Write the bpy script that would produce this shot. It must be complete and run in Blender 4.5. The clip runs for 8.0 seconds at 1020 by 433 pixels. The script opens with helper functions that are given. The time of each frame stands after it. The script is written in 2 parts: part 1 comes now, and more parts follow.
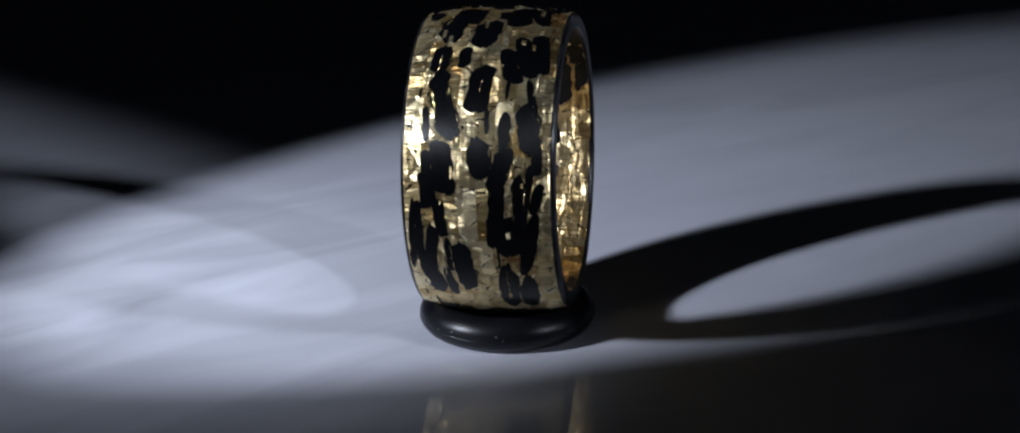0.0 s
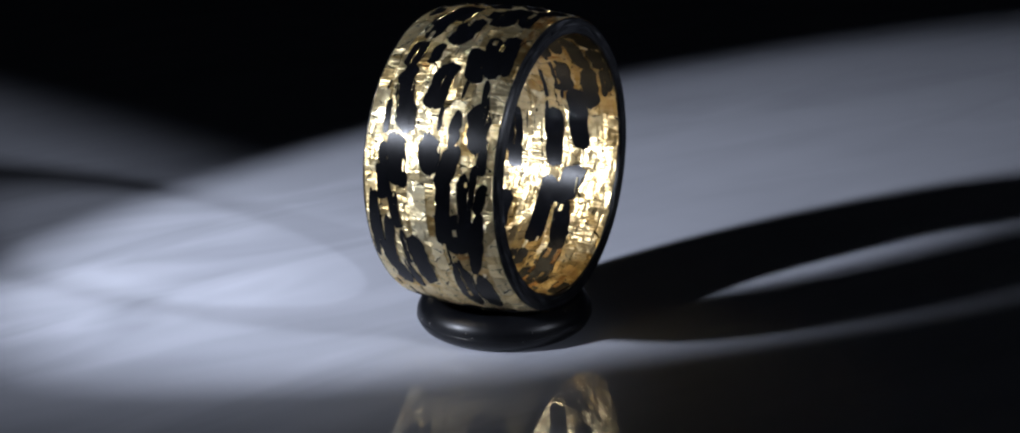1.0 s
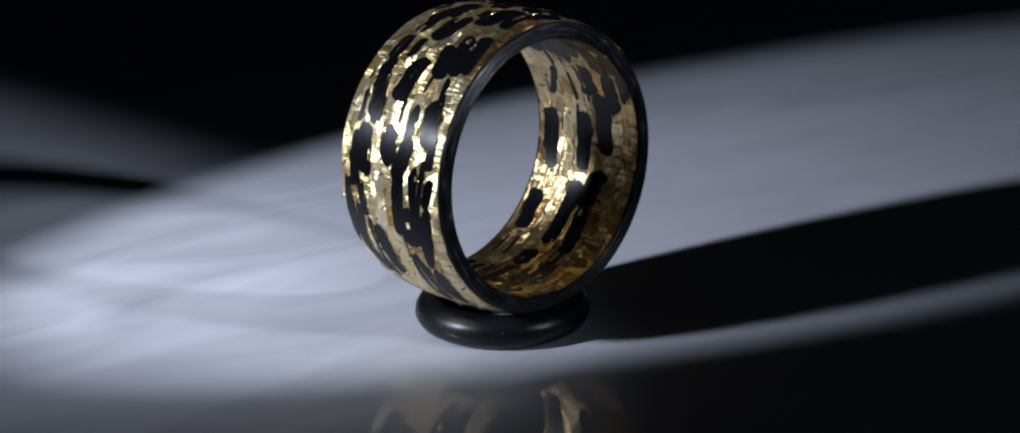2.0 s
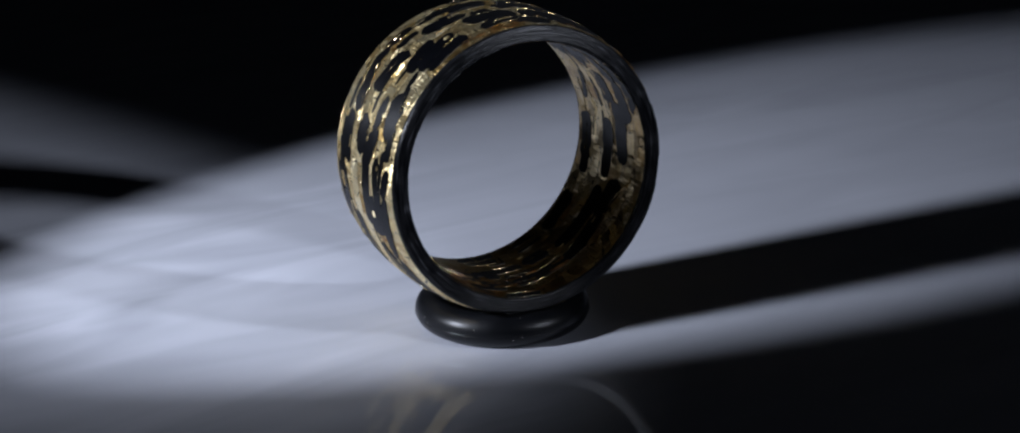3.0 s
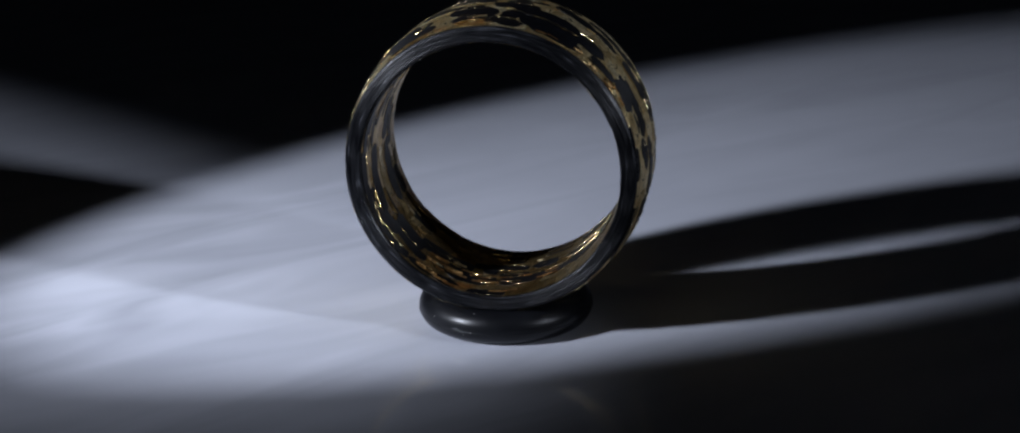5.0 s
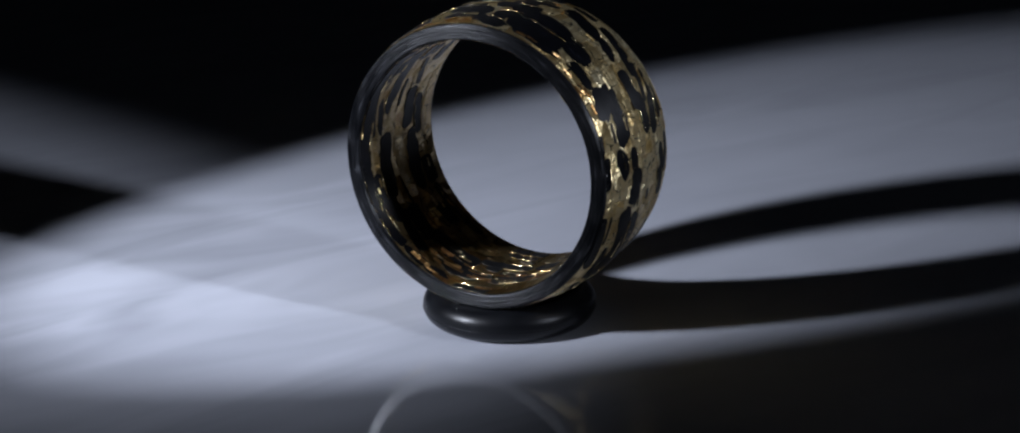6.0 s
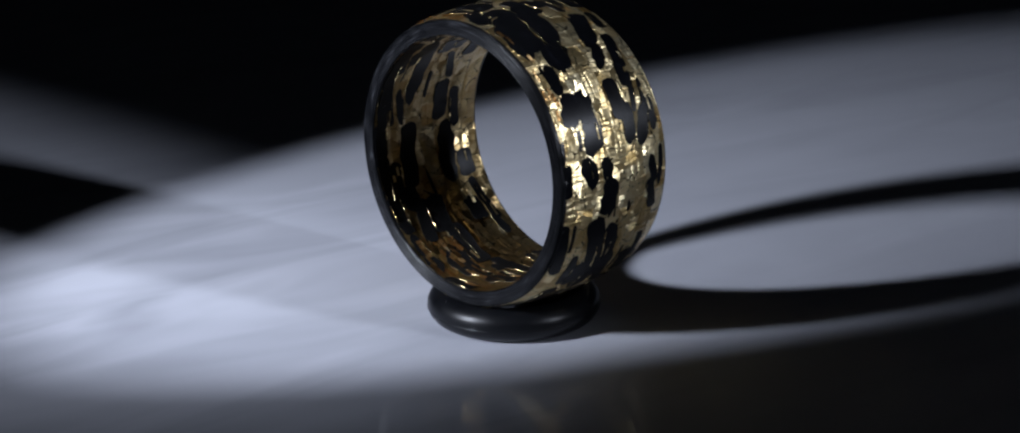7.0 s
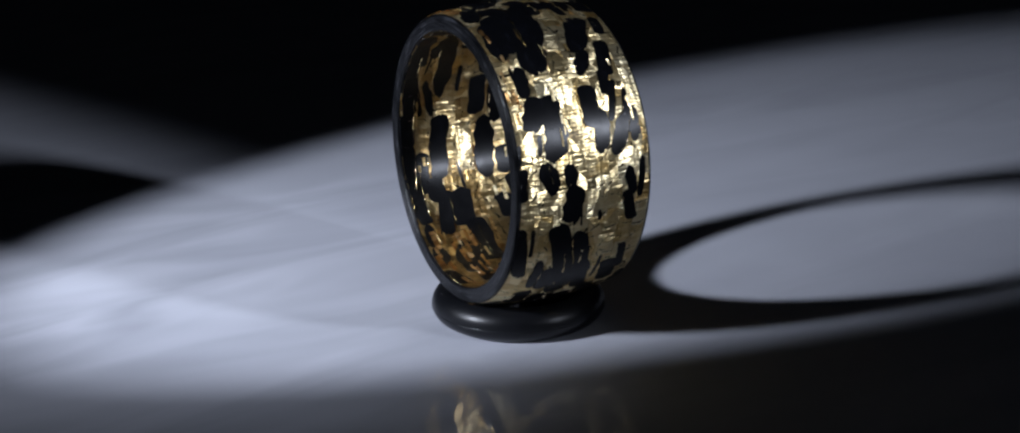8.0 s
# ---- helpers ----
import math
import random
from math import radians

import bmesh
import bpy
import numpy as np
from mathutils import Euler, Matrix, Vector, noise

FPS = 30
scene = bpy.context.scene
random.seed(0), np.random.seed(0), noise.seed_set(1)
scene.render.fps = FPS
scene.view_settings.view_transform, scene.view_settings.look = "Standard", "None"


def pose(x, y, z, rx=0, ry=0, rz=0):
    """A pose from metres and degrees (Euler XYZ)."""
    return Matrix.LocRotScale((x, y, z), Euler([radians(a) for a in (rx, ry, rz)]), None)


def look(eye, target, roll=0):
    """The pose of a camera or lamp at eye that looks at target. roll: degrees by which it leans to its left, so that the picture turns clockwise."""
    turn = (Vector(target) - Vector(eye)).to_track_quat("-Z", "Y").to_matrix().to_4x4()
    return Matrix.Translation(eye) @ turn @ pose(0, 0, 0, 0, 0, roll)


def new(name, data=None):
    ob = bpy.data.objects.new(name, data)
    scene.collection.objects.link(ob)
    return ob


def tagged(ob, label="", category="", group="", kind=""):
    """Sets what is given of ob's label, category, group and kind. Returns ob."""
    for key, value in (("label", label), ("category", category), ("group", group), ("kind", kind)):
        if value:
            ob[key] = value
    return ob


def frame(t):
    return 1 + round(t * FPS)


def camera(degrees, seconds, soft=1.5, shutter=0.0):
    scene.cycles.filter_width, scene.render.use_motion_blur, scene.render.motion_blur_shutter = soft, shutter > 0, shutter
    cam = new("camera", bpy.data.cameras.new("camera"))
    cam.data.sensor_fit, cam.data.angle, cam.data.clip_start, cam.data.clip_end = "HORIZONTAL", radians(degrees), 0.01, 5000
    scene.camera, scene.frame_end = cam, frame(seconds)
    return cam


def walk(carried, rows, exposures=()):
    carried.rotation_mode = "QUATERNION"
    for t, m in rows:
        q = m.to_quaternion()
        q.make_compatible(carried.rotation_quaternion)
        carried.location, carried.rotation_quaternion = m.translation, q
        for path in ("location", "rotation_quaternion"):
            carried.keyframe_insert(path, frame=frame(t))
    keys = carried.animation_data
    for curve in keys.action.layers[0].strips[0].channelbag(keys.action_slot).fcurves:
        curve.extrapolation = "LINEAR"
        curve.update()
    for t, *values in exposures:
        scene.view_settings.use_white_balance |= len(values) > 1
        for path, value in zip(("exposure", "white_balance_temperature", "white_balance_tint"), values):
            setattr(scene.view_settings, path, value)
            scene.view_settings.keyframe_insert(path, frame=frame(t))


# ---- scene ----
# ---- camera: a macro camera on a tripod, it stands still ----
cam = camera(26.94, 8.0, soft=2.0)
EYE, AIM = (0.0, -0.14858, 0.05705), (-0.00049, 0.02488, 0.0)
walk(cam, [(0.0, look(EYE, AIM, -1.198)), (8.0, look(EYE, AIM, -1.198))])

# ---- light: two small torches with narrow beams in a dark room ----
world = bpy.data.worlds.new("dark_room")
scene.world = world
world.use_nodes = True
world.node_tree.nodes["Background"].inputs[0].default_value = (0.5, 0.6, 0.8, 1)
world.node_tree.nodes["Background"].inputs[1].default_value = 0.005
scene.view_settings.exposure = 0.0


def torch(name, eye, way, half, blend, watts, radius, color, wide=1.0, roll=0.0):
    """A torch whose beam is wide times as broad as it is high."""
    data = bpy.data.lights.new(name, "SPOT")
    data.energy, data.color, data.shadow_soft_size = watts, color, radius
    data.spot_size, data.spot_blend = radians(2 * half), blend
    lamp = new(name, data)
    lamp.matrix_world = look(eye, Vector(eye) + Vector(way), roll) @ Matrix.Diagonal((wide, 1, 1, 1))
    return lamp


# the key torch: a cluster of four emitters that meet on the sheet, and its hot centre
KEY, KEY_WAY, COOL = Vector((-0.1330, -0.0617, 0.0720)), Vector((0.7737, 0.4901, -0.4020)), (0.79, 0.85, 1.0)
across = KEY_WAY.cross((0, 0, 1)).normalized()
upward = across.cross(KEY_WAY).normalized()
for off in (across, -across, upward, -upward):
    at = KEY + off * 0.0042
    torch("key_torch", at, KEY + KEY_WAY * 0.155 - at, 9.15, 0.04, 0.358, 0.0037, COOL, 1.14, 3.7)
torch("key_torch_core", KEY, KEY_WAY, 9.3, 1.0, 0.78, 0.0050, COOL, 1.14, 3.7)
torch("side_torch", (0.1503, -0.1060, 0.0851), (-0.8265, 0.4965, -0.2665), 9.75, 0.30, 1.62, 0.0080, COOL)
# the faint spill round the side torch's beam
torch("side_torch_spill", (0.1503, -0.1060, 0.0851), (-0.75, 0.62, -0.45), 60.0, 1.0, 0.009, 0.0120, COOL)

MM = 0.001  # the ring is drawn in millimetres


# ---- materials ----
def material(name):
    m = bpy.data.materials.new(name)
    m.use_nodes = True
    nt = m.node_tree
    return m, nt, nt.nodes["Principled BSDF"]


def node(nt, kind, **values):
    n = nt.nodes.new(kind)
    for key, value in values.items():
        n.inputs[key.replace("_", " ")].default_value = value
    return n


def math_node(nt, operation, a, b=None):
    n = nt.nodes.new("ShaderNodeMath")
    n.operation = operation
    for i, v in enumerate((a, b)):
        if v is None:
            continue
        if isinstance(v, (int, float)):
            n.inputs[i].default_value = v
        else:
            nt.links.new(v, n.inputs[i])
    return n.outputs[0]


def mapped(nt, scale, source="UV"):
    tc = nt.nodes.new("ShaderNodeTexCoord")
    mp = node(nt, "ShaderNodeMapping", Scale=scale)
    nt.links.new(tc.outputs[source], mp.inputs["Vector"])
    return mp.outputs[0]


def ramp(nt, fac, stops):
    r = nt.nodes.new("ShaderNodeValToRGB")
    while len(r.color_ramp.elements) < len(stops):
        r.color_ramp.elements.new(0.5)
    for e, (at, c) in zip(r.color_ramp.elements, stops):
        e.position, e.color = at, (*c, 1)
    nt.links.new(fac, r.inputs[0])
    return r.outputs[0]


def bump(nt, height, strength, distance, under=None):
    b = node(nt, "ShaderNodeBump", Strength=strength, Distance=distance)
    nt.links.new(height, b.inputs["Height"])
    if under is not None:
        nt.links.new(under, b.inputs["Normal"])
    return b.outputs[0]


def facets(nt, scale, warped):
    """Height of crumpled foil: flat cells, each tilted its own way."""
    at = mapped(nt, scale)
    warp = node(nt, "ShaderNodeTexNoise", Scale=0.9, Detail=3.0)
    nt.links.new(at, warp.inputs["Vector"])
    mix = nt.nodes.new("ShaderNodeVectorMath")
    mix.operation = "MULTIPLY_ADD"
    nt.links.new(warp.outputs["Color"], mix.inputs[0])
    mix.inputs[1].default_value = (warped, warped, 0)
    nt.links.new(at, mix.inputs[2])
    cell = node(nt, "ShaderNodeTexVoronoi", Scale=1.0, Randomness=1.0)
    cell.voronoi_dimensions = "2D"
    nt.links.new(mix.outputs[0], cell.inputs["Vector"])
    off = nt.nodes.new("ShaderNodeVectorMath")
    off.operation = "SUBTRACT"
    nt.links.new(mix.outputs[0], off.inputs[0])
    nt.links.new(cell.outputs["Position"], off.inputs[1])
    lean = nt.nodes.new("ShaderNodeVectorMath")
    lean.operation = "SUBTRACT"
    nt.links.new(cell.outputs["Color"], lean.inputs[0])
    lean.inputs[1].default_value = (0.5, 0.5, 0.5)
    dot = nt.nodes.new("ShaderNodeVectorMath")
    dot.operation = "DOT_PRODUCT"
    nt.links.new(off.outputs[0], dot.inputs[0])
    nt.links.new(lean.outputs[0], dot.inputs[1])
    return dot.outputs["Value"], cell.outputs["Color"]


def creases(nt, scale, seed, width):
    """Narrow sharp folds that run across the strip, with flat leaf between."""
    mp = mapped(nt, scale)
    n = node(nt, "ShaderNodeTexNoise", Scale=1.0, Detail=2.0, Roughness=0.45, Distortion=0.35)
    n.noise_dimensions = "4D"
    n.inputs["W"].default_value = seed
    nt.links.new(mp, n.inputs["Vector"])
    return math_node(nt, "MINIMUM", math_node(nt, "ABSOLUTE", math_node(nt, "SUBTRACT", n.outputs["Fac"], 0.5)), width)


def gold_material(name, tones, rough, crumple=1.0):
    m, nt, p = material(name)
    big, tint = facets(nt, (0.9, 0.9, 1), 0.3)
    fold = creases(nt, (2.1, 0.32, 1), 1.0, 0.12)
    fine = creases(nt, (5.0, 0.8, 1), 5.0, 0.09)
    grain = node(nt, "ShaderNodeTexNoise", Scale=1.0, Detail=4.0)
    nt.links.new(mapped(nt, (2.4, 0.8, 1)), grain.inputs["Vector"])
    calm = node(nt, "ShaderNodeTexNoise", Scale=1.0, Detail=1.0)
    nt.links.new(mapped(nt, (0.35, 0.5, 1)), calm.inputs["Vector"])
    # some stretches of leaf lie flat, others are tightly creased
    rough_part = ramp(nt, calm.outputs["Fac"], [(0.35, (0.3, 0.3, 0.3)), (0.62, (1, 1, 1))])
    n1 = bump(nt, big, 1.0, 0.00066 * crumple)
    # a few long folds run along the strip
    long_fold = creases(nt, (0.26, 1.25, 1), 9.0, 0.13)
    n1 = bump(nt, math_node(nt, "MULTIPLY", long_fold, rough_part), 1.0, 0.00042, n1)
    n2 = bump(nt, math_node(nt, "MULTIPLY", fold, rough_part), 1.0, 0.00034 * crumple, n1)
    n3 = bump(nt, math_node(nt, "MULTIPLY", fine, rough_part), 1.0, 0.00010, n2)
    nt.links.new(n3, p.inputs["Normal"])
    # cracks in the leaf show the dark carbon below
    split = node(nt, "ShaderNodeTexVoronoi", Scale=1.0, Randomness=1.0)
    split.voronoi_dimensions, split.feature = "2D", "DISTANCE_TO_EDGE"
    bent = nt.nodes.new("ShaderNodeVectorMath")
    bent.operation = "MULTIPLY_ADD"
    nt.links.new(grain.outputs["Color"], bent.inputs[0])
    bent.inputs[1].default_value = (0.6, 0.4, 0)
    nt.links.new(mapped(nt, (0.8, 0.55, 1)), bent.inputs[2])
    nt.links.new(bent.outputs[0], split.inputs["Vector"])
    gate = math_node(nt, "MULTIPLY", math_node(nt, "SUBTRACT", grain.outputs["Fac"], 0.45), 0.24)
    crack = math_node(nt, "LESS_THAN", split.outputs["Distance"], gate)
    sep = nt.nodes.new("ShaderNodeSeparateColor")
    nt.links.new(tint, sep.inputs[0])
    who = nt.nodes.new("ShaderNodeObjectInfo")
    tone = math_node(nt, "ADD", math_node(nt, "MULTIPLY", sep.outputs[2], 0.20), math_node(nt, "MULTIPLY", grain.outputs["Fac"], 0.45))
    tone = math_node(nt, "ADD", tone, math_node(nt, "MULTIPLY", who.outputs["Random"], 0.35))
    leaf = ramp(nt, tone, list(zip((0.20, 0.28, 0.52, 0.85), tones)))
    mix = nt.nodes.new("ShaderNodeMix")
    mix.data_type = "RGBA"
    nt.links.new(crack, mix.inputs[0])
    nt.links.new(leaf, mix.inputs[6])
    mix.inputs[7].default_value = (0.03, 0.022, 0.012, 1)
    nt.links.new(mix.outputs[2], p.inputs["Base Color"])
    p.inputs["Metallic"].default_value = 1.0
    nt.links.new(math_node(nt, "ADD", math_node(nt, "MULTIPLY", grain.outputs["Fac"], 0.16), rough), p.inputs["Roughness"])
    p.inputs["Coat Weight"].default_value = 0.03
    p.inputs["Coat Roughness"].default_value = 0.25
    return m


def carbon_material(name, along, gloss, rough, pale, grooves, ior):
    """Black carbon under resin; the fibres run along the turn and spread the shine across it."""
    m, nt, p = material(name)
    fibre = node(nt, "ShaderNodeTexNoise", Scale=1.0, Detail=4.0, Distortion=0.3)
    nt.links.new(mapped(nt, along), fibre.inputs["Vector"])
    blot = node(nt, "ShaderNodeTexNoise", Scale=1.0, Detail=3.0)
    nt.links.new(mapped(nt, (0.6, 0.9, 1)), blot.inputs["Vector"])
    tone = math_node(nt, "ADD", math_node(nt, "MULTIPLY", fibre.outputs["Fac"], 0.65), math_node(nt, "MULTIPLY", blot.outputs["Fac"], 0.35))
    nt.links.new(ramp(nt, tone, [(0.44, (0.0016, 0.0018, 0.0024)), (0.58, tuple(c * 0.16 for c in pale)), (0.70, pale)]), p.inputs["Base Color"])
    nt.links.new(bump(nt, fibre.outputs["Fac"], 0.5, grooves), p.inputs["Normal"])
    nt.links.new(math_node(nt, "ADD", math_node(nt, "MULTIPLY", blot.outputs["Fac"], 0.2), rough), p.inputs["Roughness"])
    p.inputs["IOR"].default_value = ior
    p.inputs["Coat Weight"].default_value = gloss
    p.inputs["Coat Roughness"].default_value = 0.14
    p.inputs["Anisotropic"].default_value = 0.8
    p.inputs["Anisotropic Rotation"].default_value = 0.25
    along_turn = nt.nodes.new("ShaderNodeTangent")
    along_turn.direction_type = "UV_MAP"
    nt.links.new(along_turn.outputs[0], p.inputs["Tangent"])
    return m


def rubber_material():
    m, nt, p = material("black_rubber")
    fine = node(nt, "ShaderNodeTexNoise", Scale=2500.0, Detail=3.0)
    nt.links.new(mapped(nt, (1, 1, 1), "Object"), fine.inputs["Vector"])
    wear = node(nt, "ShaderNodeTexNoise", Scale=350.0, Detail=4.0)
    nt.links.new(mapped(nt, (1, 1, 1), "Object"), wear.inputs["Vector"])
    nt.links.new(ramp(nt, wear.outputs["Fac"], [(0.3, (0.002, 0.0022, 0.003)), (0.75, (0.006, 0.0065, 0.008))]), p.inputs["Base Color"])
    nt.links.new(math_node(nt, "ADD", math_node(nt, "MULTIPLY", wear.outputs["Fac"], 0.16), 0.27), p.inputs["Roughness"])
    nt.links.new(bump(nt, fine.outputs["Fac"], 0.25, 0.00002), p.inputs["Normal"])
    p.inputs["Specular IOR Level"].default_value = 0.27
    return m


def acrylic_material():
    m, nt, p = material("glossy_grey_acrylic")
    haze = node(nt, "ShaderNodeTexNoise", Scale=28.0, Detail=4.0)
    nt.links.new(mapped(nt, (1, 1, 1), "Object"), haze.inputs["Vector"])
    fine = node(nt, "ShaderNodeTexNoise", Scale=900.0, Detail=2.0)
    nt.links.new(mapped(nt, (1, 1, 1), "Object"), fine.inputs["Vector"])
    # faint streaks of the torch beam, painted into the sheet's colour
    tc = nt.nodes.new("ShaderNodeTexCoord")
    mp = node(nt, "ShaderNodeMapping", Rotation=(0, 0, radians(34)), Scale=(1 / 30, 1 / 110, 1))
    mp.vector_type = "TEXTURE"
    nt.links.new(tc.outputs["Object"], mp.inputs["Vector"])
    beam_streaks = node(nt, "ShaderNodeTexNoise", Scale=1.0, Detail=2.0, Distortion=1.2)
    nt.links.new(mp.outputs[0], beam_streaks.inputs["Vector"])
    # the painted beam streaks are strongest in the lit pool round this spot
    away = nt.nodes.new("ShaderNodeVectorMath")
    away.operation = "DISTANCE"
    nt.links.new(tc.outputs["Object"], away.inputs[0])
    away.inputs[1].default_value = (-0.032, 0.004, 0)
    streak_mask = ramp(nt, math_node(nt, "MULTIPLY", away.outputs["Value"], 20.0), [(0.25, (1, 1, 1)), (1.0, (0.3, 0.3, 0.3))])
    mark = math_node(nt, "MULTIPLY", math_node(nt, "SUBTRACT", beam_streaks.outputs["Fac"], 0.5), streak_mask)
    cloud = math_node(nt, "MULTIPLY", math_node(nt, "SUBTRACT", haze.outputs["Fac"], 0.5), 0.35)
    tone = math_node(nt, "ADD", math_node(nt, "ADD", mark, cloud), 0.5)
    nt.links.new(ramp(nt, tone, [(0.23, (0.39, 0.402, 0.450)), (0.77, (0.645, 0.661, 0.729))]), p.inputs["Base Color"])
    nt.links.new(math_node(nt, "ADD", math_node(nt, "MULTIPLY", fine.outputs["Fac"], 0.02), 0.02), p.inputs["Roughness"])
    p.inputs["IOR"].default_value = 1.49
    return m


def room_material():
    m, nt, p = material("matt_black_cloth")
    weave = node(nt, "ShaderNodeTexNoise", Scale=40.0, Detail=6.0)
    nt.links.new(mapped(nt, (1, 1, 1), "Object"), weave.inputs["Vector"])
    nt.links.new(ramp(nt, weave.outputs["Fac"], [(0.3, (0.004, 0.004, 0.005)), (0.7, (0.008, 0.008, 0.010))]), p.inputs["Base Color"])
    p.inputs["Roughness"].default_value = 0.95
    p.inputs["Specular IOR Level"].default_value = 0.1
    return m


GOLD = gold_material("crumpled_gold_leaf", ((0.42, 0.21, 0.06), (0.58, 0.39, 0.14), (0.86, 0.69, 0.37), (0.97, 0.87, 0.59)), 0.33)
# the same leaf as GOLD, its tones darkened for the shade inside the band
LINING = gold_material("shaded_gold_lining", ((0.30, 0.14, 0.04), (0.40, 0.25, 0.085), (0.58, 0.43, 0.205), (0.78, 0.64, 0.37)), 0.27, 0.8)
AMBER = gold_material("amber_gold_leaf", ((0.30, 0.13, 0.04), (0.42, 0.21, 0.07), (0.58, 0.34, 0.13), (0.72, 0.50, 0.24)), 0.34)
THREAD = gold_material("bright_gold_thread", ((0.70, 0.45, 0.17), (0.80, 0.58, 0.25), (0.88, 0.70, 0.36), (0.94, 0.82, 0.52)), 0.08)
CARBON = carbon_material("forged_carbon_band", (0.45, 8, 1), 0.03, 0.27, (0.06, 0.062, 0.070), 0.00022, 1.31)
FLECK = carbon_material("carbon_fibre_fleck", (0.8, 16, 1), 0.03, 0.27, (0.008, 0.009, 0.014), 0.000016, 1.31)
RUBBER = rubber_material()
ACRYLIC = acrylic_material()
CLOTH = room_material()
DUST, dust_nodes, dust_shader = material("pale_dust")
dust_shader.inputs["Base Color"].default_value = (0.5, 0.48, 0.45, 1)
dust_shader.inputs["Roughness"].default_value = 0.9


def mesh_of(name, verts, faces, mat, uvs=None, smooth=True):
    me = bpy.data.meshes.new(name)
    me.from_pydata(verts, [], faces)
    if uvs is not None:
        layer = me.uv_layers.new(name="UVMap")
        for loop in me.loops:
            layer.data[loop.index].uv = uvs[loop.vertex_index]
    me.materials.append(mat)
    for f in me.polygons:
        f.use_smooth = smooth
    me.update()
    return me


def part(name, me, parent, label=""):
    ob = new(name, me)
    ob.parent = parent
    if label:
        tagged(ob, label)
    return ob


def slab(name, lo, hi, mat, label, category):
    bm = bmesh.new()
    bmesh.ops.create_cube(bm, size=1.0)
    for v in bm.verts:
        v.co = Vector([(a + b) / 2 + c * (b - a) for a, b, c in zip(lo, hi, v.co)])
    me = bpy.data.meshes.new(name)
    bm.to_mesh(me)
    bm.free()
    me.materials.append(mat)
    return tagged(new(name, me), label, category, kind="structure")


# ---- the dark room and the glossy table sheet ----
slab("floor", (-0.9, -0.9, -0.012), (0.9, 0.9, 0.0), ACRYLIC, "glossy grey acrylic sheet lit by two torch beams", "floor")
slab("wall_north", (-0.92, 0.9, -0.012), (0.92, 0.92, 0.9), CLOTH, "matt black cloth backdrop in darkness", "wall")
slab("wall_south", (-0.92, -0.92, -0.012), (0.92, -0.9, 0.9), CLOTH, "matt black cloth behind the camera", "wall")
slab("wall_east", (0.9, -0.9, -0.012), (0.92, 0.9, 0.9), CLOTH, "matt black cloth side of the dark set", "wall")
slab("wall_west", (-0.92, -0.9, -0.012), (-0.9, 0.9, 0.9), CLOTH, "matt black cloth side of the dark set", "wall")

# ---- the ring: sizes in millimetres, its axis lies along y ----
OUTER, DOME, HALF, INNER, FLARE = 11.0, 0.54, 5.30, 9.244, 0.16


def outer_radius(a):
    return OUTER - DOME * abs(a / HALF) ** 2.13


def inner_radius(a):
    return INNER + FLARE * (a / HALF) ** 2


def band_profile():
    """Closed outline (a, r) of the band: rounded outer rim, crisper inner rim."""
    e, i, n, pts = 0.26, 0.12, 6, []
    edge, lip = HALF - e, HALF - i
    quarter = np.linspace(0, math.pi / 2, n)
    top, low = outer_radius(edge) - e, inner_radius(lip) + i
    pts += [(a, outer_radius(a)) for a in np.linspace(-edge, edge, 25)]
    pts += [(edge + e * math.sin(t), top + e * math.cos(t)) for t in quarter[1:]]
    pts += [(HALF, top + (low - top) * k) for k in (0.06, 0.35, 0.65, 0.94)]
    pts += [(lip + i * math.cos(t), low - i * math.sin(t)) for t in quarter]
    pts += [(a, inner_radius(a)) for a in np.linspace(lip, -lip, 25)[1:]]
    pts += [(-lip - i * math.sin(t), low - i * math.cos(t)) for t in quarter[1:]]
    pts += [(-HALF, low + (top - low) * k) for k in (0.06, 0.35, 0.65, 0.94)]
    pts += [(-edge - e * math.cos(t), top + e * math.sin(t)) for t in quarter[:-1]]
    return pts


def on_ring(theta, a, r):
    return (r * math.cos(theta) * MM, a * MM, r * math.sin(theta) * MM)


def lathe(name, profile, closed, mat, count=256):
    """Turns an outline (a, r) about the ring's axis; UV runs in millimetres along the turn and across."""
    n = len(profile)
    run = [0.0]
    for (a, r), (b, s) in zip(profile, profile[1:]):
        run.append(run[-1] + math.hypot(b - a, s - r))
    verts, uvs, faces = [], [], []
    for i in range(count + 1):
        th = 2 * math.pi * i / count - math.pi / 2
        for j, (a, r) in enumerate(profile):
            verts.append(on_ring(th, a, r))
            uvs.append((th * 10.0, run[j]))
    for i in range(count):
        for j in range(n if closed else n - 1):
            k = (j + 1) % n
            faces.append((i * n + j, (i + 1) * n + j, (i + 1) * n + k, i * n + k))
    return mesh_of(name, verts, faces, mat, uvs)


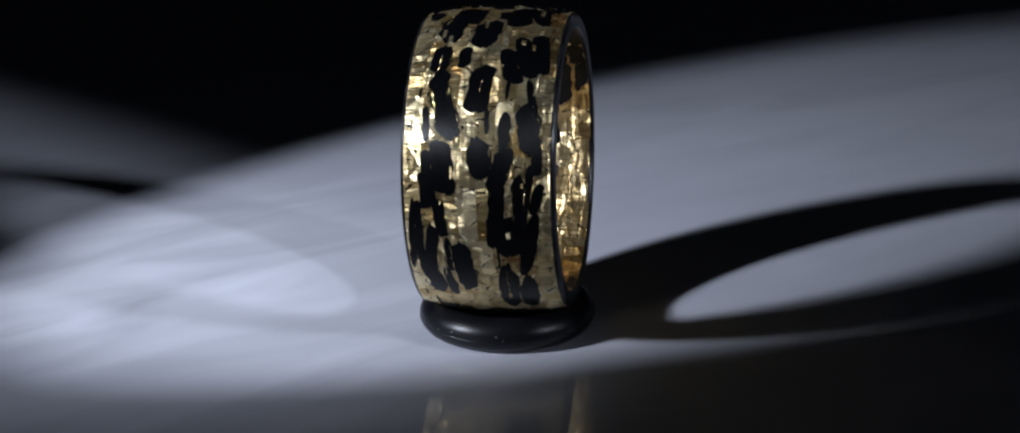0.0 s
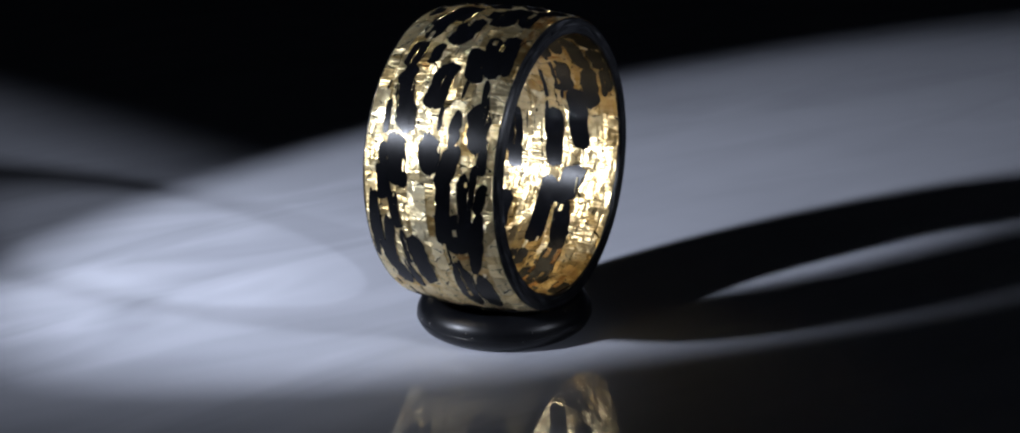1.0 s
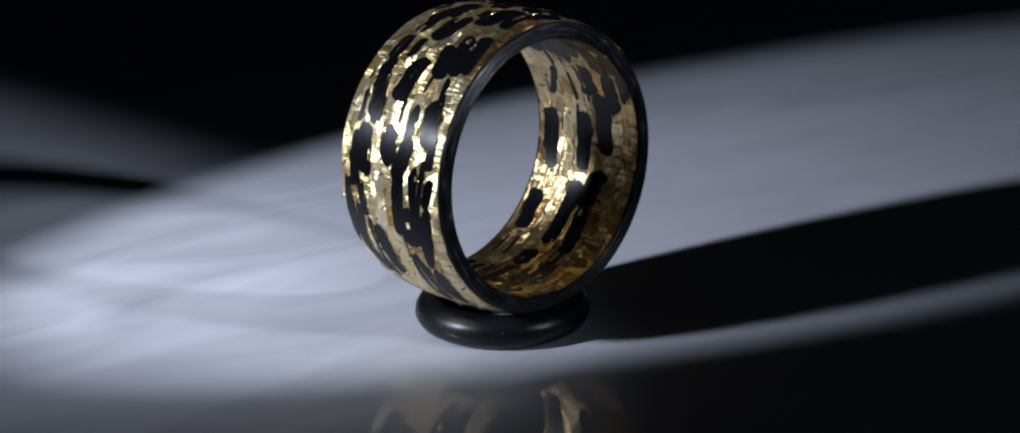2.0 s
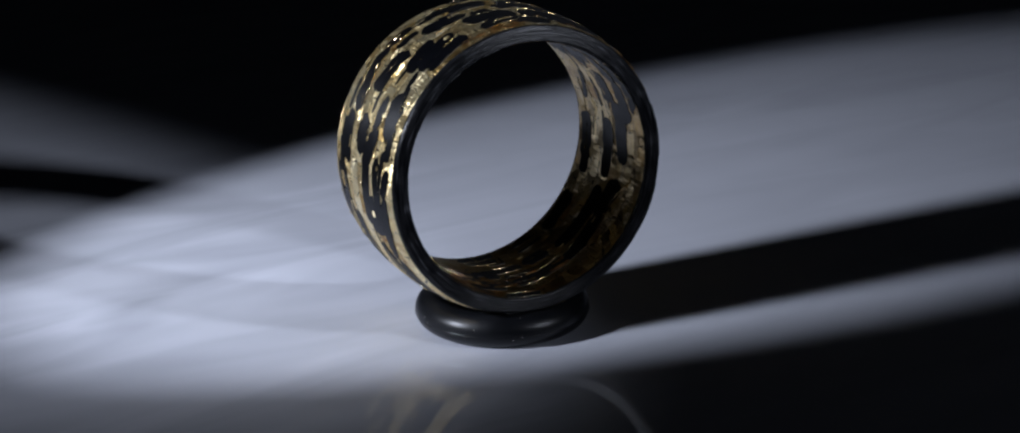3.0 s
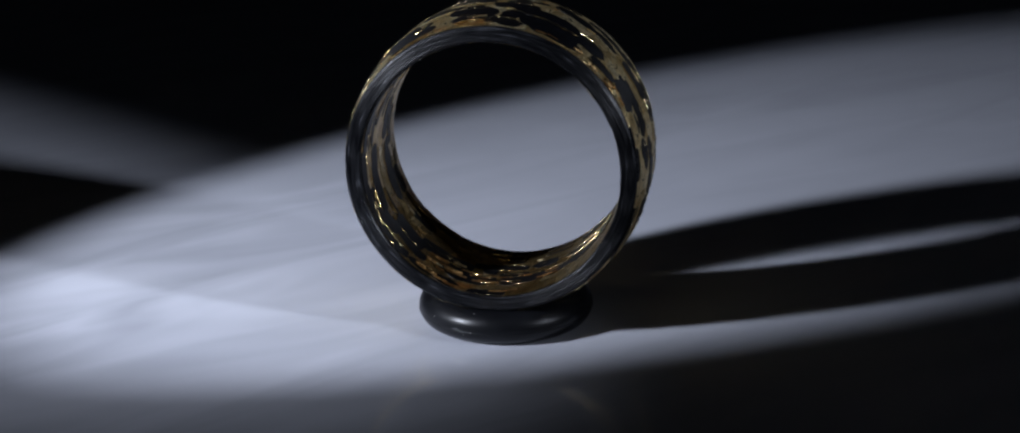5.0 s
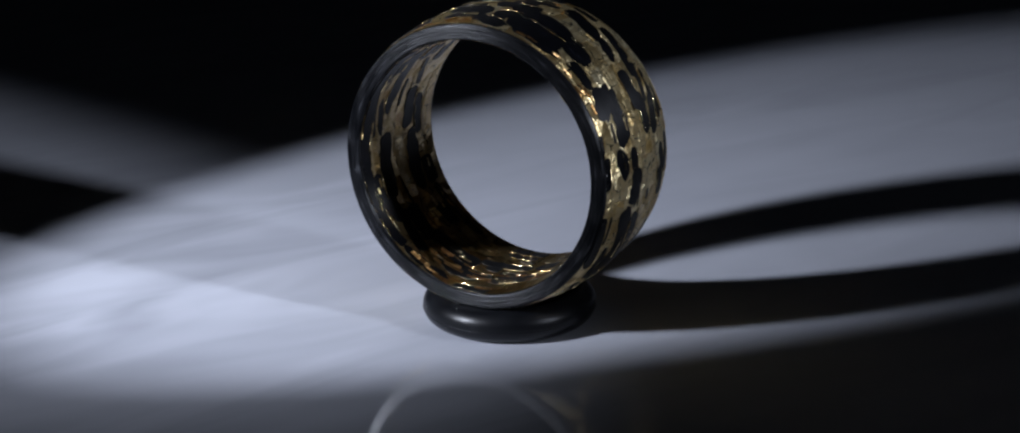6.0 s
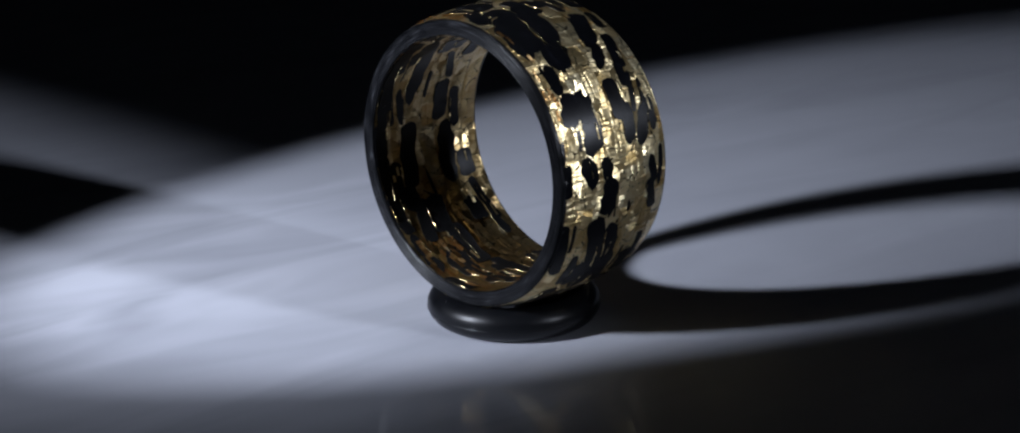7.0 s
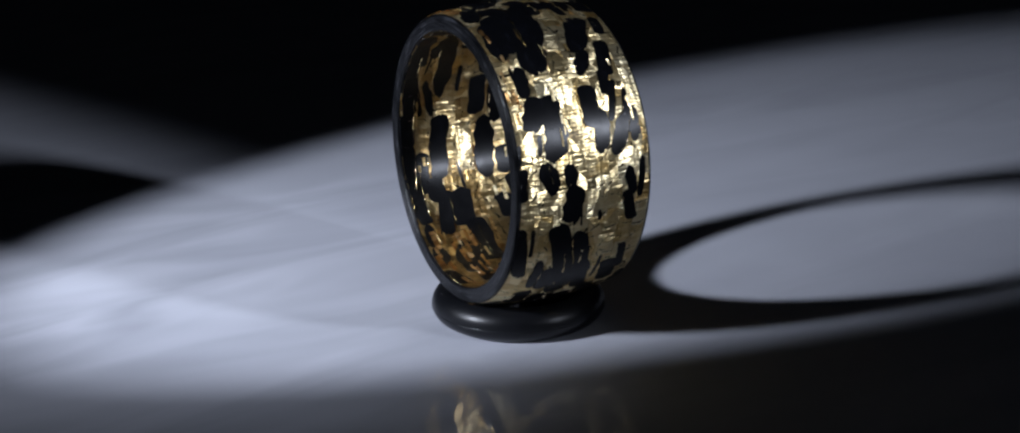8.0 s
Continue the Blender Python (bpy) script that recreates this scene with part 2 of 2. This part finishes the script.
def leaf_sheet(name, inside, count=420, across=44):
    """A sheet of gold leaf that lines the band, with shallow folds."""
    low, lim = 0.28 - HALF, HALF - 0.28
    verts, uvs, faces = [], [], []
    for i in range(count + 1):
        th = 2 * math.pi * (i % count) / count - math.pi / 2
        for j in range(across + 1):
            a = low + (lim - low) * j / across
            fold = noise.noise((th * 14, a * 0.7, 3.0 + inside * 9)) + 0.5 * noise.noise((th * 34, a * 1.5, 7.0 + inside * 9))
            rise = 0.012 + 0.008 * fold
            r = inner_radius(a) - rise if inside else outer_radius(a) + rise
            verts.append(on_ring(th, a, r))
            uvs.append(((2 * math.pi * i / count) * 10.0, a + 40.0 * inside))
    n = across + 1
    for i in range(count):
        for j in range(across):
            f = (i * n + j, (i + 1) * n + j, (i + 1) * n + j + 1, i * n + j + 1)
            faces.append(f if inside else f[::-1])
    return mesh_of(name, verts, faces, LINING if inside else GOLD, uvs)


def flake_mesh(inside, theta, a, half_length, half_width, rng, base=0.034, mat=GOLD):
    """A strip of gold leaf laid along the turn, creased across, its ends torn."""
    n, m = 13, 5
    phase = rng.random() * 60
    mid = inner_radius(0) if inside else OUTER
    low, lim = (0.16 if inside else 0.26) - HALF, HALF - (0.2 if inside else 0.26)
    roll, level = rng.uniform(-0.03, 0.03), base + rng.random() * 0.014
    verts, uvs, faces = [], [], []
    for i in range(n):
        s = -1 + 2 * i / (n - 1)
        for j in range(m):
            w = -1 + 2 * j / (m - 1)
            rag = 0.16 * noise.noise((phase, w * 4, s)) if abs(s) > 0.9 else 0.0
            side = half_width * (w + 0.10 * noise.noise((phase, s * 6, w)) * abs(w))
            b = max(low + 0.06 * abs(noise.noise((theta * 9, s * 3, 5.0))), min(lim, a + side))
            th = theta + (s * half_length + rag) / mid
            up = level + roll * w + 0.012 * noise.noise((phase, s * half_length * 2.6, w * 0.9))
            verts.append(on_ring(th, b, inner_radius(b) - up if inside else outer_radius(b) + up))
            uvs.append((phase + s * half_length, phase * 0.7 + side))
    for i in range(n - 1):
        for j in range(m - 1):
            f = (i * m + j, i * m + j + 1, (i + 1) * m + j + 1, (i + 1) * m + j)
            faces.append(f[::-1] if inside else f)
    return mesh_of("gold_flake", verts, faces, mat, uvs, smooth=False)


def flake_plan():
    """Gold strips in lanes round the band, inside and outside."""
    rng = random.Random(23)
    for inside, lanes in ((False, 8), (True, 7)):
        lim = HALF - (0.95 if inside else 0.75)
        for lane in range(lanes):
            a = -lim + 2 * lim * lane / (lanes - 1)
            at, end = 0.0, 2 * math.pi
            start = rng.random()
            while at < end - 0.12:
                hl = rng.uniform(0.8, 2.2)
                step = hl / (INNER if inside else OUTER)
                yield inside, start + at + step, a + rng.uniform(-0.12, 0.12), hl, rng.uniform(0.62, 0.84)
                at += 2 * step + rng.uniform(-0.01, 0.012)


def crumb_plan():
    """Small torn bits of leaf that lie over the carbon chips: (bit, whether it is amber)."""
    rng = random.Random(31)
    for i in range(44):
        inside = i % 2 == 0
        deg = rng.uniform(195, 345) if inside else rng.choice((rng.uniform(60, 125), rng.uniform(-40, 240)))
        yield (inside, radians(deg), rng.uniform(-4.4, 4.4), rng.uniform(0.15, 0.6), rng.uniform(0.05, 0.15)), False
    # coppery bits along the outer rim and on the floor of the lining
    for i in range(22):
        yield (False, radians(rng.uniform(25, 118)), rng.uniform(-4.95, -4.1), rng.uniform(0.15, 0.5), rng.uniform(0.05, 0.14)), True
    for i in range(24):
        yield (True, radians(rng.uniform(232, 302)), rng.uniform(-4.9, -1.0), rng.uniform(0.3, 0.9), rng.uniform(0.08, 0.24)), True


def thread_mesh(inside, theta, a, half_length, slant, rng):
    """A hair of gold squeezed up along a chip's edge: a beaded ridge that thins and swells."""
    n = 25
    phase, wide = rng.random() * 70, rng.uniform(0.022, 0.042)
    mid = inner_radius(0) if inside else OUTER
    lim = HALF - 0.22
    verts, uvs, faces = [], [], []
    for i in range(n):
        s = -1 + 2 * i / (n - 1)
        swell = max(0.12, 0.55 + 1.3 * noise.noise((phase, s * half_length * 3.2, 0.5))) * (1 - abs(s) ** 6) ** 0.5 + 0.02
        b = max(-lim, min(lim, a + slant * s * half_length + 0.10 * noise.noise((phase, s * half_length * 1.8, 6.0))))
        for k, w in enumerate((-1, -0.45, 0.45, 1)):
            up = 0.085 + (0.055 * min(1.0, swell) if k in (1, 2) else 0.0)
            c = b + w * wide * swell
            verts.append(on_ring(theta + s * half_length / mid, c, inner_radius(c) - up if inside else outer_radius(c) + up))
            uvs.append((phase + s * half_length, phase * 0.3 + w * wide))
    for i in range(n - 1):
        for k in range(3):
            f = (i * 4 + k, i * 4 + k + 1, (i + 1) * 4 + k + 1, (i + 1) * 4 + k)
            faces.append(f[::-1] if inside else f)
    return mesh_of("gold_thread", verts, faces, THREAD, uvs)


def thread_plan():
    """Threads along the edges of the large chips, and a few down their middles."""
    rng = random.Random(47)
    for inside, theta, a, hl, hw, slant in fleck_plan():
        if hw < 0.24:
            continue
        for side in (-1, 1):
            if rng.random() < 0.42:
                k = rng.uniform(0.3, 0.8)
                off = rng.uniform(-1, 1) * (1 - k) * hl * 0.8
                where = side * hw * (rng.uniform(0.0, 0.3) if rng.random() < 0.07 else rng.uniform(0.86, 1.02))
                yield inside, theta + off / (INNER if inside else OUTER), a + slant * off + where, hl * k, slant


def fleck_mesh(inside, theta, a, half_length, half_width, slant, rng):
    """A thin chip of carbon fibre laid along the turn: blunt ragged ends, wavering sides, crisp edges."""
    n = 21
    level = 0.066 + rng.random() * 0.016
    square = rng.random() < (0.6 if inside else 0.4)
    blunt = rng.uniform(9.0, 16.0) if square else rng.uniform(2.0, 4.5)
    waver = 0.14 if square else 0.34
    phase = rng.random() * 50
    verts, uvs, faces = [], [], []
    mid = inner_radius(0) if inside else OUTER
    lim = HALF - 0.2
    rows = []
    for i in range(n):
        s = math.sin((-1 + 2 * i / (n - 1)) * math.pi / 2)
        wide = half_width * max(0.02, (1 - abs(s) ** blunt)) ** 0.5
        left = wide * (1 + waver * noise.noise((phase, s * half_length * 1.5, 1.0))) + 0.03 * noise.noise((phase, s * half_length * 4.5, 2.0))
        right = wide * (1 + waver * noise.noise((phase, s * half_length * 1.5, 9.0))) + 0.03 * noise.noise((phase, s * half_length * 4.5, 8.0))
        drift = slant * s * half_length + 0.25 * half_width * noise.noise((phase, s * 1.7, 4.0))
        row = []
        for k, off in enumerate((-max(left, 0.02), -left * 0.3, right * 0.3, max(right, 0.02))):
            rag = 0.45 * half_width * noise.noise((phase, k * 3.1, s * 2)) * abs(s) ** 6
            row.append((theta + (s * half_length + rag) / mid, max(-lim, min(lim, a + drift + off))))
        rows.append(row)

    def vert(th, b, up):
        verts.append(on_ring(th, b, inner_radius(b) - up if inside else outer_radius(b) + up))
        uvs.append((th * 10.0 + phase, b + phase))
        return len(verts) - 1

    top = [[vert(th, b, level) for th, b in row] for row in rows]
    for i in range(n - 1):
        for k in range(3):
            f = (top[i][k], top[i][k + 1], top[i + 1][k + 1], top[i + 1][k])
            faces.append(f[::-1] if inside else f)
    rim = rows[0] + [r[-1] for r in rows[1:]] + rows[-1][-2::-1] + [r[0] for r in rows[-2:0:-1]]
    hi = [vert(th, b, level) for th, b in rim]
    lo = [vert(th, b, 0.0) for th, b in rim]
    for i in range(len(rim)):
        k = (i + 1) % len(rim)
        f = (hi[i], lo[i], lo[k], hi[k])
        faces.append(f[::-1] if inside else f)
    return mesh_of("carbon_fleck", verts, faces, FLECK, uvs)


# the large carbon chips: angle in degrees, offset across, half length, half width, slant
# outside, upper part
OUTER_HIGH = (
    (137.7, -0.13, 1.67, 0.81, 0.07), (111.5, -0.09, 1.5, 0.94, 0.1), (108.1, 2.69, 1.65, 0.82, -0.03), (125.0, 2.86, 1.23, 0.62, 0.12),
    (137.4, 2.76, 1.43, 0.67, -0.01), (124.6, 1.27, 0.91, 0.44, 0.08), (146.1, 2.26, 2.01, 0.77, -0.24), (151.0, 1.39, 0.91, 0.3, -0.13),
    (151.3, 3.53, 1.18, 0.25, -0.06), (163.3, -0.18, 1.35, 0.77, -0.15), (153.9, -1.92, 1.32, 0.43, 0.03), (152.3, -3.54, 1.71, 0.81, -0.09),
    (143.4, -3.69, 1.78, 0.32, -0.18), (127.9, -2.04, 1.39, 0.68, -0.18), (123.5, -2.96, 1.77, 0.66, -0.23), (121.2, -3.94, 1.76, 0.63, -0.12),
    (99.1, -1.97, 1.41, 0.77, -0.01), (97.0, -3.4, 1.5, 0.6, -0.1), (162.6, -4.16, 1.24, 0.35, -0.01),
)
# outside, lower part
OUTER_LOW = (
    (167.1, 2.32, 1.71, 0.76, -0.16), (171.4, 3.52, 1.98, 0.37, 0.03), (167.7, -1.71, 1.5, 0.62, 0.33), (184.7, -1.31, 2.23, 0.56, 0.07),
    (179.3, -3.0, 1.91, 0.48, -0.01), (192.3, -2.32, 1.53, 0.93, 0.21), (173.7, -3.58, 1.52, 0.27, 0.14), (178.1, -4.12, 1.08, 0.41, 0.24),
    (196.9, -3.49, 2.53, 0.54, 0.2), (219.3, -1.75, 2.58, 0.7, 0.01), (223.1, -3.09, 2.18, 0.63, 0.05), (206.6, 1.14, 2.18, 0.76, -0.07),
    (200.0, 3.37, 2.08, 0.45, 0.08), (211.2, 3.55, 2.15, 0.63, -0.2), (185.4, 2.54, 1.32, 0.43, -0.1), (200.9, 2.12, 1.43, 0.31, -0.04),
    (175.3, 3.3, 1.14, 0.51, -0.18), (193.9, 4.61, 2.84, 0.27, 0.06),
    (190.0, 4.1, 2.0, 0.26, 0.0), (215.0, 2.3, 1.6, 0.34, -0.1),
)
# inside
LINING_EAST = (
    (27.9, -1.05, 1.39, 0.77, 0.04), (5.2, -1.88, 2.31, 0.77, 0.05), (22.1, -3.21, 1.82, 0.68, -0.08), (357.0, 3.73, 1.67, 0.79, 0.0),
    (344.6, 3.49, 1.0, 0.59, 0.12), (355.1, 0.09, 2.17, 0.82, 0.05), (318.2, 0.21, 2.75, 0.7, 0.0), (332.9, -1.46, 1.38, 0.94, -0.24),
    (308.4, -1.7, 2.84, 0.69, 0.19), (284.0, -2.1, 2.3, 0.72, 0.1), (289.8, 0.49, 1.05, 0.77, 0.0), (316.4, 3.74, 1.68, 0.81, 0.14),
    (23.8, 2.59, 1.32, 0.32, -0.41), (25.4, -4.41, 1.24, 0.28, -0.07), (28.4, -4.84, 1.29, 0.37, -0.16),
)
# inside
LINING_WEST = (
    (146.3, -2.07, 3.03, 0.74, 0.02), (190.5, -2.06, 2.43, 0.73, -0.12), (146.1, 1.06, 1.44, 0.4, 0.39), (166.9, 1.21, 1.62, 0.69, -0.01),
    (172.0, 2.75, 1.6, 0.5, 0.1), (193.6, 1.76, 2.35, 0.83, -0.06), (201.1, 3.46, 1.0, 0.79, -0.03), (220.7, 3.84, 1.83, 0.42, 0.19),
    (224.0, 2.54, 1.01, 0.74, 0.15), (236.0, 3.9, 1.0, 0.4, 0.1), (221.6, -1.12, 1.5, 0.9, -0.11), (242.2, -0.55, 2.16, 0.84, -0.05),
    (251.8, -2.3, 1.84, 0.96, -0.19), (223.7, -2.62, 1.69, 0.59, -0.25), (166.0, -2.92, 1.51, 0.36, 0.25), (211.3, -2.83, 0.97, 0.72, 0.12),
    (161.1, -4.02, 2.15, 0.32, 0.2), (202.3, -3.7, 1.53, 0.55, -0.14), (262.0, 0.3, 1.0, 0.5, 0.0),
)
# outside
OUTER_EAST_HIGH = (
    (69.2, -1.22, 2.74, 0.96, 0.07), (67.2, -3.2, 2.21, 0.9, 0.05), (51.8, -2.21, 1.33, 1.01, -0.02), (63.5, -4.2, 2.04, 0.58, -0.01),
    (42.6, -3.62, 1.19, 0.5, 0.06), (29.9, -3.44, 1.15, 0.77, 0.2), (29.8, -2.18, 1.16, 0.64, 0.1), (18.5, -2.38, 1.24, 0.85, 0.12),
    (29.7, 0.84, 1.47, 0.7, 0.0), (20.5, 1.35, 1.5, 0.62, 0.11), (60.7, 1.94, 1.66, 0.88, 0.35), (47.3, 1.34, 1.08, 0.56, 0.4),
    (48.5, 3.19, 1.49, 0.59, 0.25), (38.3, 2.46, 0.88, 0.45, 0.1), (31.1, 2.7, 1.42, 0.28, 0.29), (18.3, 2.89, 1.36, 0.64, 0.4),
    (23.1, 3.66, 0.88, 0.27, 0.18), (27.3, 3.63, 1.54, 0.25, 0.16), (21.3, 4.12, 1.17, 0.37, 0.12),
)
# outside
OUTER_EAST_LOW = (
    (5.7, -3.0, 1.14, 0.69, -0.19), (5.8, -1.45, 0.85, 0.5, -0.04), (355.0, -1.17, 1.27, 0.74, 0.02), (0.6, 3.44, 1.04, 0.42, -0.17),
    (350.9, 3.34, 1.15, 0.48, -0.27), (331.7, -1.47, 2.95, 0.81, -0.21), (326.5, 0.28, 3.15, 0.64, -0.24), (319.0, -0.94, 1.97, 0.86, 0.1),
    (326.4, 3.6, 1.37, 0.34, -0.17), (4.2, -5.0, 1.11, 0.42, 0.05), (334.6, -4.69, 2.25, 0.5, -0.15), (14.8, -5.05, 0.85, 0.2, 0.16),
    (1.2, 4.35, 1.45, 0.27, 0.08), (65.8, 4.16, 1.0, 0.45, 0.13),
)


def fleck_plan():
    """All carbon chips: (inside, angle, offset across, half length, half width, slant)."""
    plan = []
    for inside, chips in ((False, OUTER_HIGH), (False, OUTER_LOW), (False, OUTER_EAST_HIGH), (False, OUTER_EAST_LOW), (True, LINING_EAST), (True, LINING_WEST)):
        plan += [(inside, radians(deg), a, hl * 1.05, hw * 1.03, slant) for deg, a, hl, hw, slant in chips]
    # a dark border along one rim of the lining
    rng = random.Random(8)
    for deg in range(136, 246, 12):
        plan.append((True, radians(deg + rng.uniform(-3, 3)), -4.5 + rng.uniform(-0.12, 0.12), rng.uniform(1.0, 1.7), rng.uniform(0.42, 0.6), 0.0))
    # the top of the lining is nearly all carbon
    rng = random.Random(15)
    for lane in range(7):
        deg = (26 if lane < 2 else 36) + rng.uniform(0, 8)
        while deg < 84:
            hl = rng.uniform(1.2, 2.4)
            deg += math.degrees(hl / INNER)
            plan.append((True, radians(deg), -4.5 + lane * 1.4 + rng.uniform(-0.15, 0.15), hl, rng.uniform(0.62, 0.80), rng.uniform(-0.08, 0.08)))
            deg += math.degrees((hl + rng.uniform(-0.1, 0.3)) / INNER)
    # the rest of the band: chips in lanes, by chance
    rng = random.Random(5)
    for inside, lanes, stretches in ((False, 8, ((72, 97), (232, 316))), (True, 6, ((86, 138), (258, 276)))):
        lim = HALF - 0.9
        for first, last in stretches:
            for lane in range(lanes):
                a = -lim + 2 * lim * lane / (lanes - 1)
                th = radians(first + rng.uniform(0, 9))
                while th < radians(last):
                    hl = rng.uniform(0.5, 1.7)
                    th += hl / 10.5
                    if rng.random() < 0.92:
                        plan.append((inside, th, a + rng.uniform(-0.4, 0.4), hl, rng.uniform(0.40, 0.78), rng.uniform(-0.2, 0.2)))
                    th += (hl + rng.uniform(0.1, 1.2)) / 10.5
    # thin strands that show between the strips of gold
    for i in range(60):
        inside = i % 3 == 0
        plan.append((inside, rng.uniform(0, 2 * math.pi), rng.uniform(-4.7, 4.7), rng.uniform(0.3, 1.5), rng.uniform(0.05, 0.18), rng.uniform(-0.12, 0.12)))
    return plan


def build_ring():
    ring = tagged(new("ring"), "wide black carbon ring with crumpled gold leaf on a rubber loop", "ring")
    part("band", lathe("band", band_profile(), True, CARBON), ring, "black forged carbon band with rounded rims")
    part("gold_leaf", leaf_sheet("gold_leaf", False), ring, "crumpled gold leaf on the outside of the band")
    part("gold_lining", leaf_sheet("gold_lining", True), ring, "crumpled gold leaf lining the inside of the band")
    rng = random.Random(11)
    for flake in flake_plan():
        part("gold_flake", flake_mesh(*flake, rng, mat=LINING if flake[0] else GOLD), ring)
    for inside, theta, a, hl, hw, slant in fleck_plan():
        part("carbon_fleck", fleck_mesh(inside, theta, a, hl, hw, slant, rng), ring)
    for crumb, is_amber in crumb_plan():
        part("gold_crumb", flake_mesh(*crumb, rng, base=0.094, mat=AMBER if is_amber else GOLD), ring)
    for thread in thread_plan():
        part("gold_thread", thread_mesh(*thread, rng), ring)
    return ring


# ---- the rubber loop under it ----
LOOP, TUBE = 5.233, 1.25


def tube_mesh(name, radius, tube, height, mat, n=128, m=40):
    verts, faces = [], []
    for i in range(n):
        u = 2 * math.pi * i / n
        for j in range(m):
            v = 2 * math.pi * j / m
            r = radius + tube * math.cos(v)
            verts.append((r * math.cos(u) * MM, r * math.sin(u) * MM, (height + tube * math.sin(v)) * MM))
    for i in range(n):
        for j in range(m):
            i2, j2 = (i + 1) % n, (j + 1) % m
            faces.append((i * m + j, i2 * m + j, i2 * m + j2, i * m + j2))
    return mesh_of(name, verts, faces, mat)


def build_loop():
    ob = tagged(new("rubber_o_ring"), "black rubber O-ring lying flat on the glossy sheet", "o-ring")
    part("rubber_tube", tube_mesh("rubber_tube", LOOP, TUBE, TUBE, RUBBER), ob)
    # the moulding seam runs round the outside, just under the middle
    part("moulding_seam", tube_mesh("moulding_seam", LOOP + TUBE - 0.012, 0.035, TUBE * 0.86, RUBBER, 128, 8), ob, "thin raised moulding seam of black rubber")
    rng = random.Random(3)
    for i in range(14):
        u, v, size = rng.uniform(0, 2 * math.pi), rng.uniform(-0.5, 1.2), rng.uniform(0.02, 0.045)
        r = LOOP + TUBE * math.cos(v)
        bm = bmesh.new()
        bmesh.ops.create_icosphere(bm, subdivisions=1, radius=size * MM)
        for w in bm.verts:
            w.co *= rng.uniform(0.7, 1.3)
        me = bpy.data.meshes.new("dust_speck")
        bm.to_mesh(me)
        bm.free()
        me.materials.append(DUST)
        part("dust_speck", me, ob, "pale grain of dust").location = (r * math.cos(u) * MM, r * math.sin(u) * MM, (TUBE + TUBE * math.sin(v)) * MM)
    return ob


ring = build_ring()
loop = build_loop()


# ---- the turntable's motion: both turn about the upright axis through the origin ----
def turn(t):
    return 80.146 - 17.9688 * t - 0.0927 * t * t + 0.012637 * t ** 3


def motions():
    ring_rows, loop_rows = [], []
    for i in range(17):
        t = i * 0.5
        spin = Matrix.Rotation(radians(turn(t)), 4, "Z")
        ring_rows.append((t, spin @ pose(-0.000995, 0.000657, 0.0129, -0.65)))
        loop_rows.append((t, spin @ pose(-0.000973, 0.000585, 0.0)))
    walk(ring, ring_rows)
    walk(loop, loop_rows)


motions()
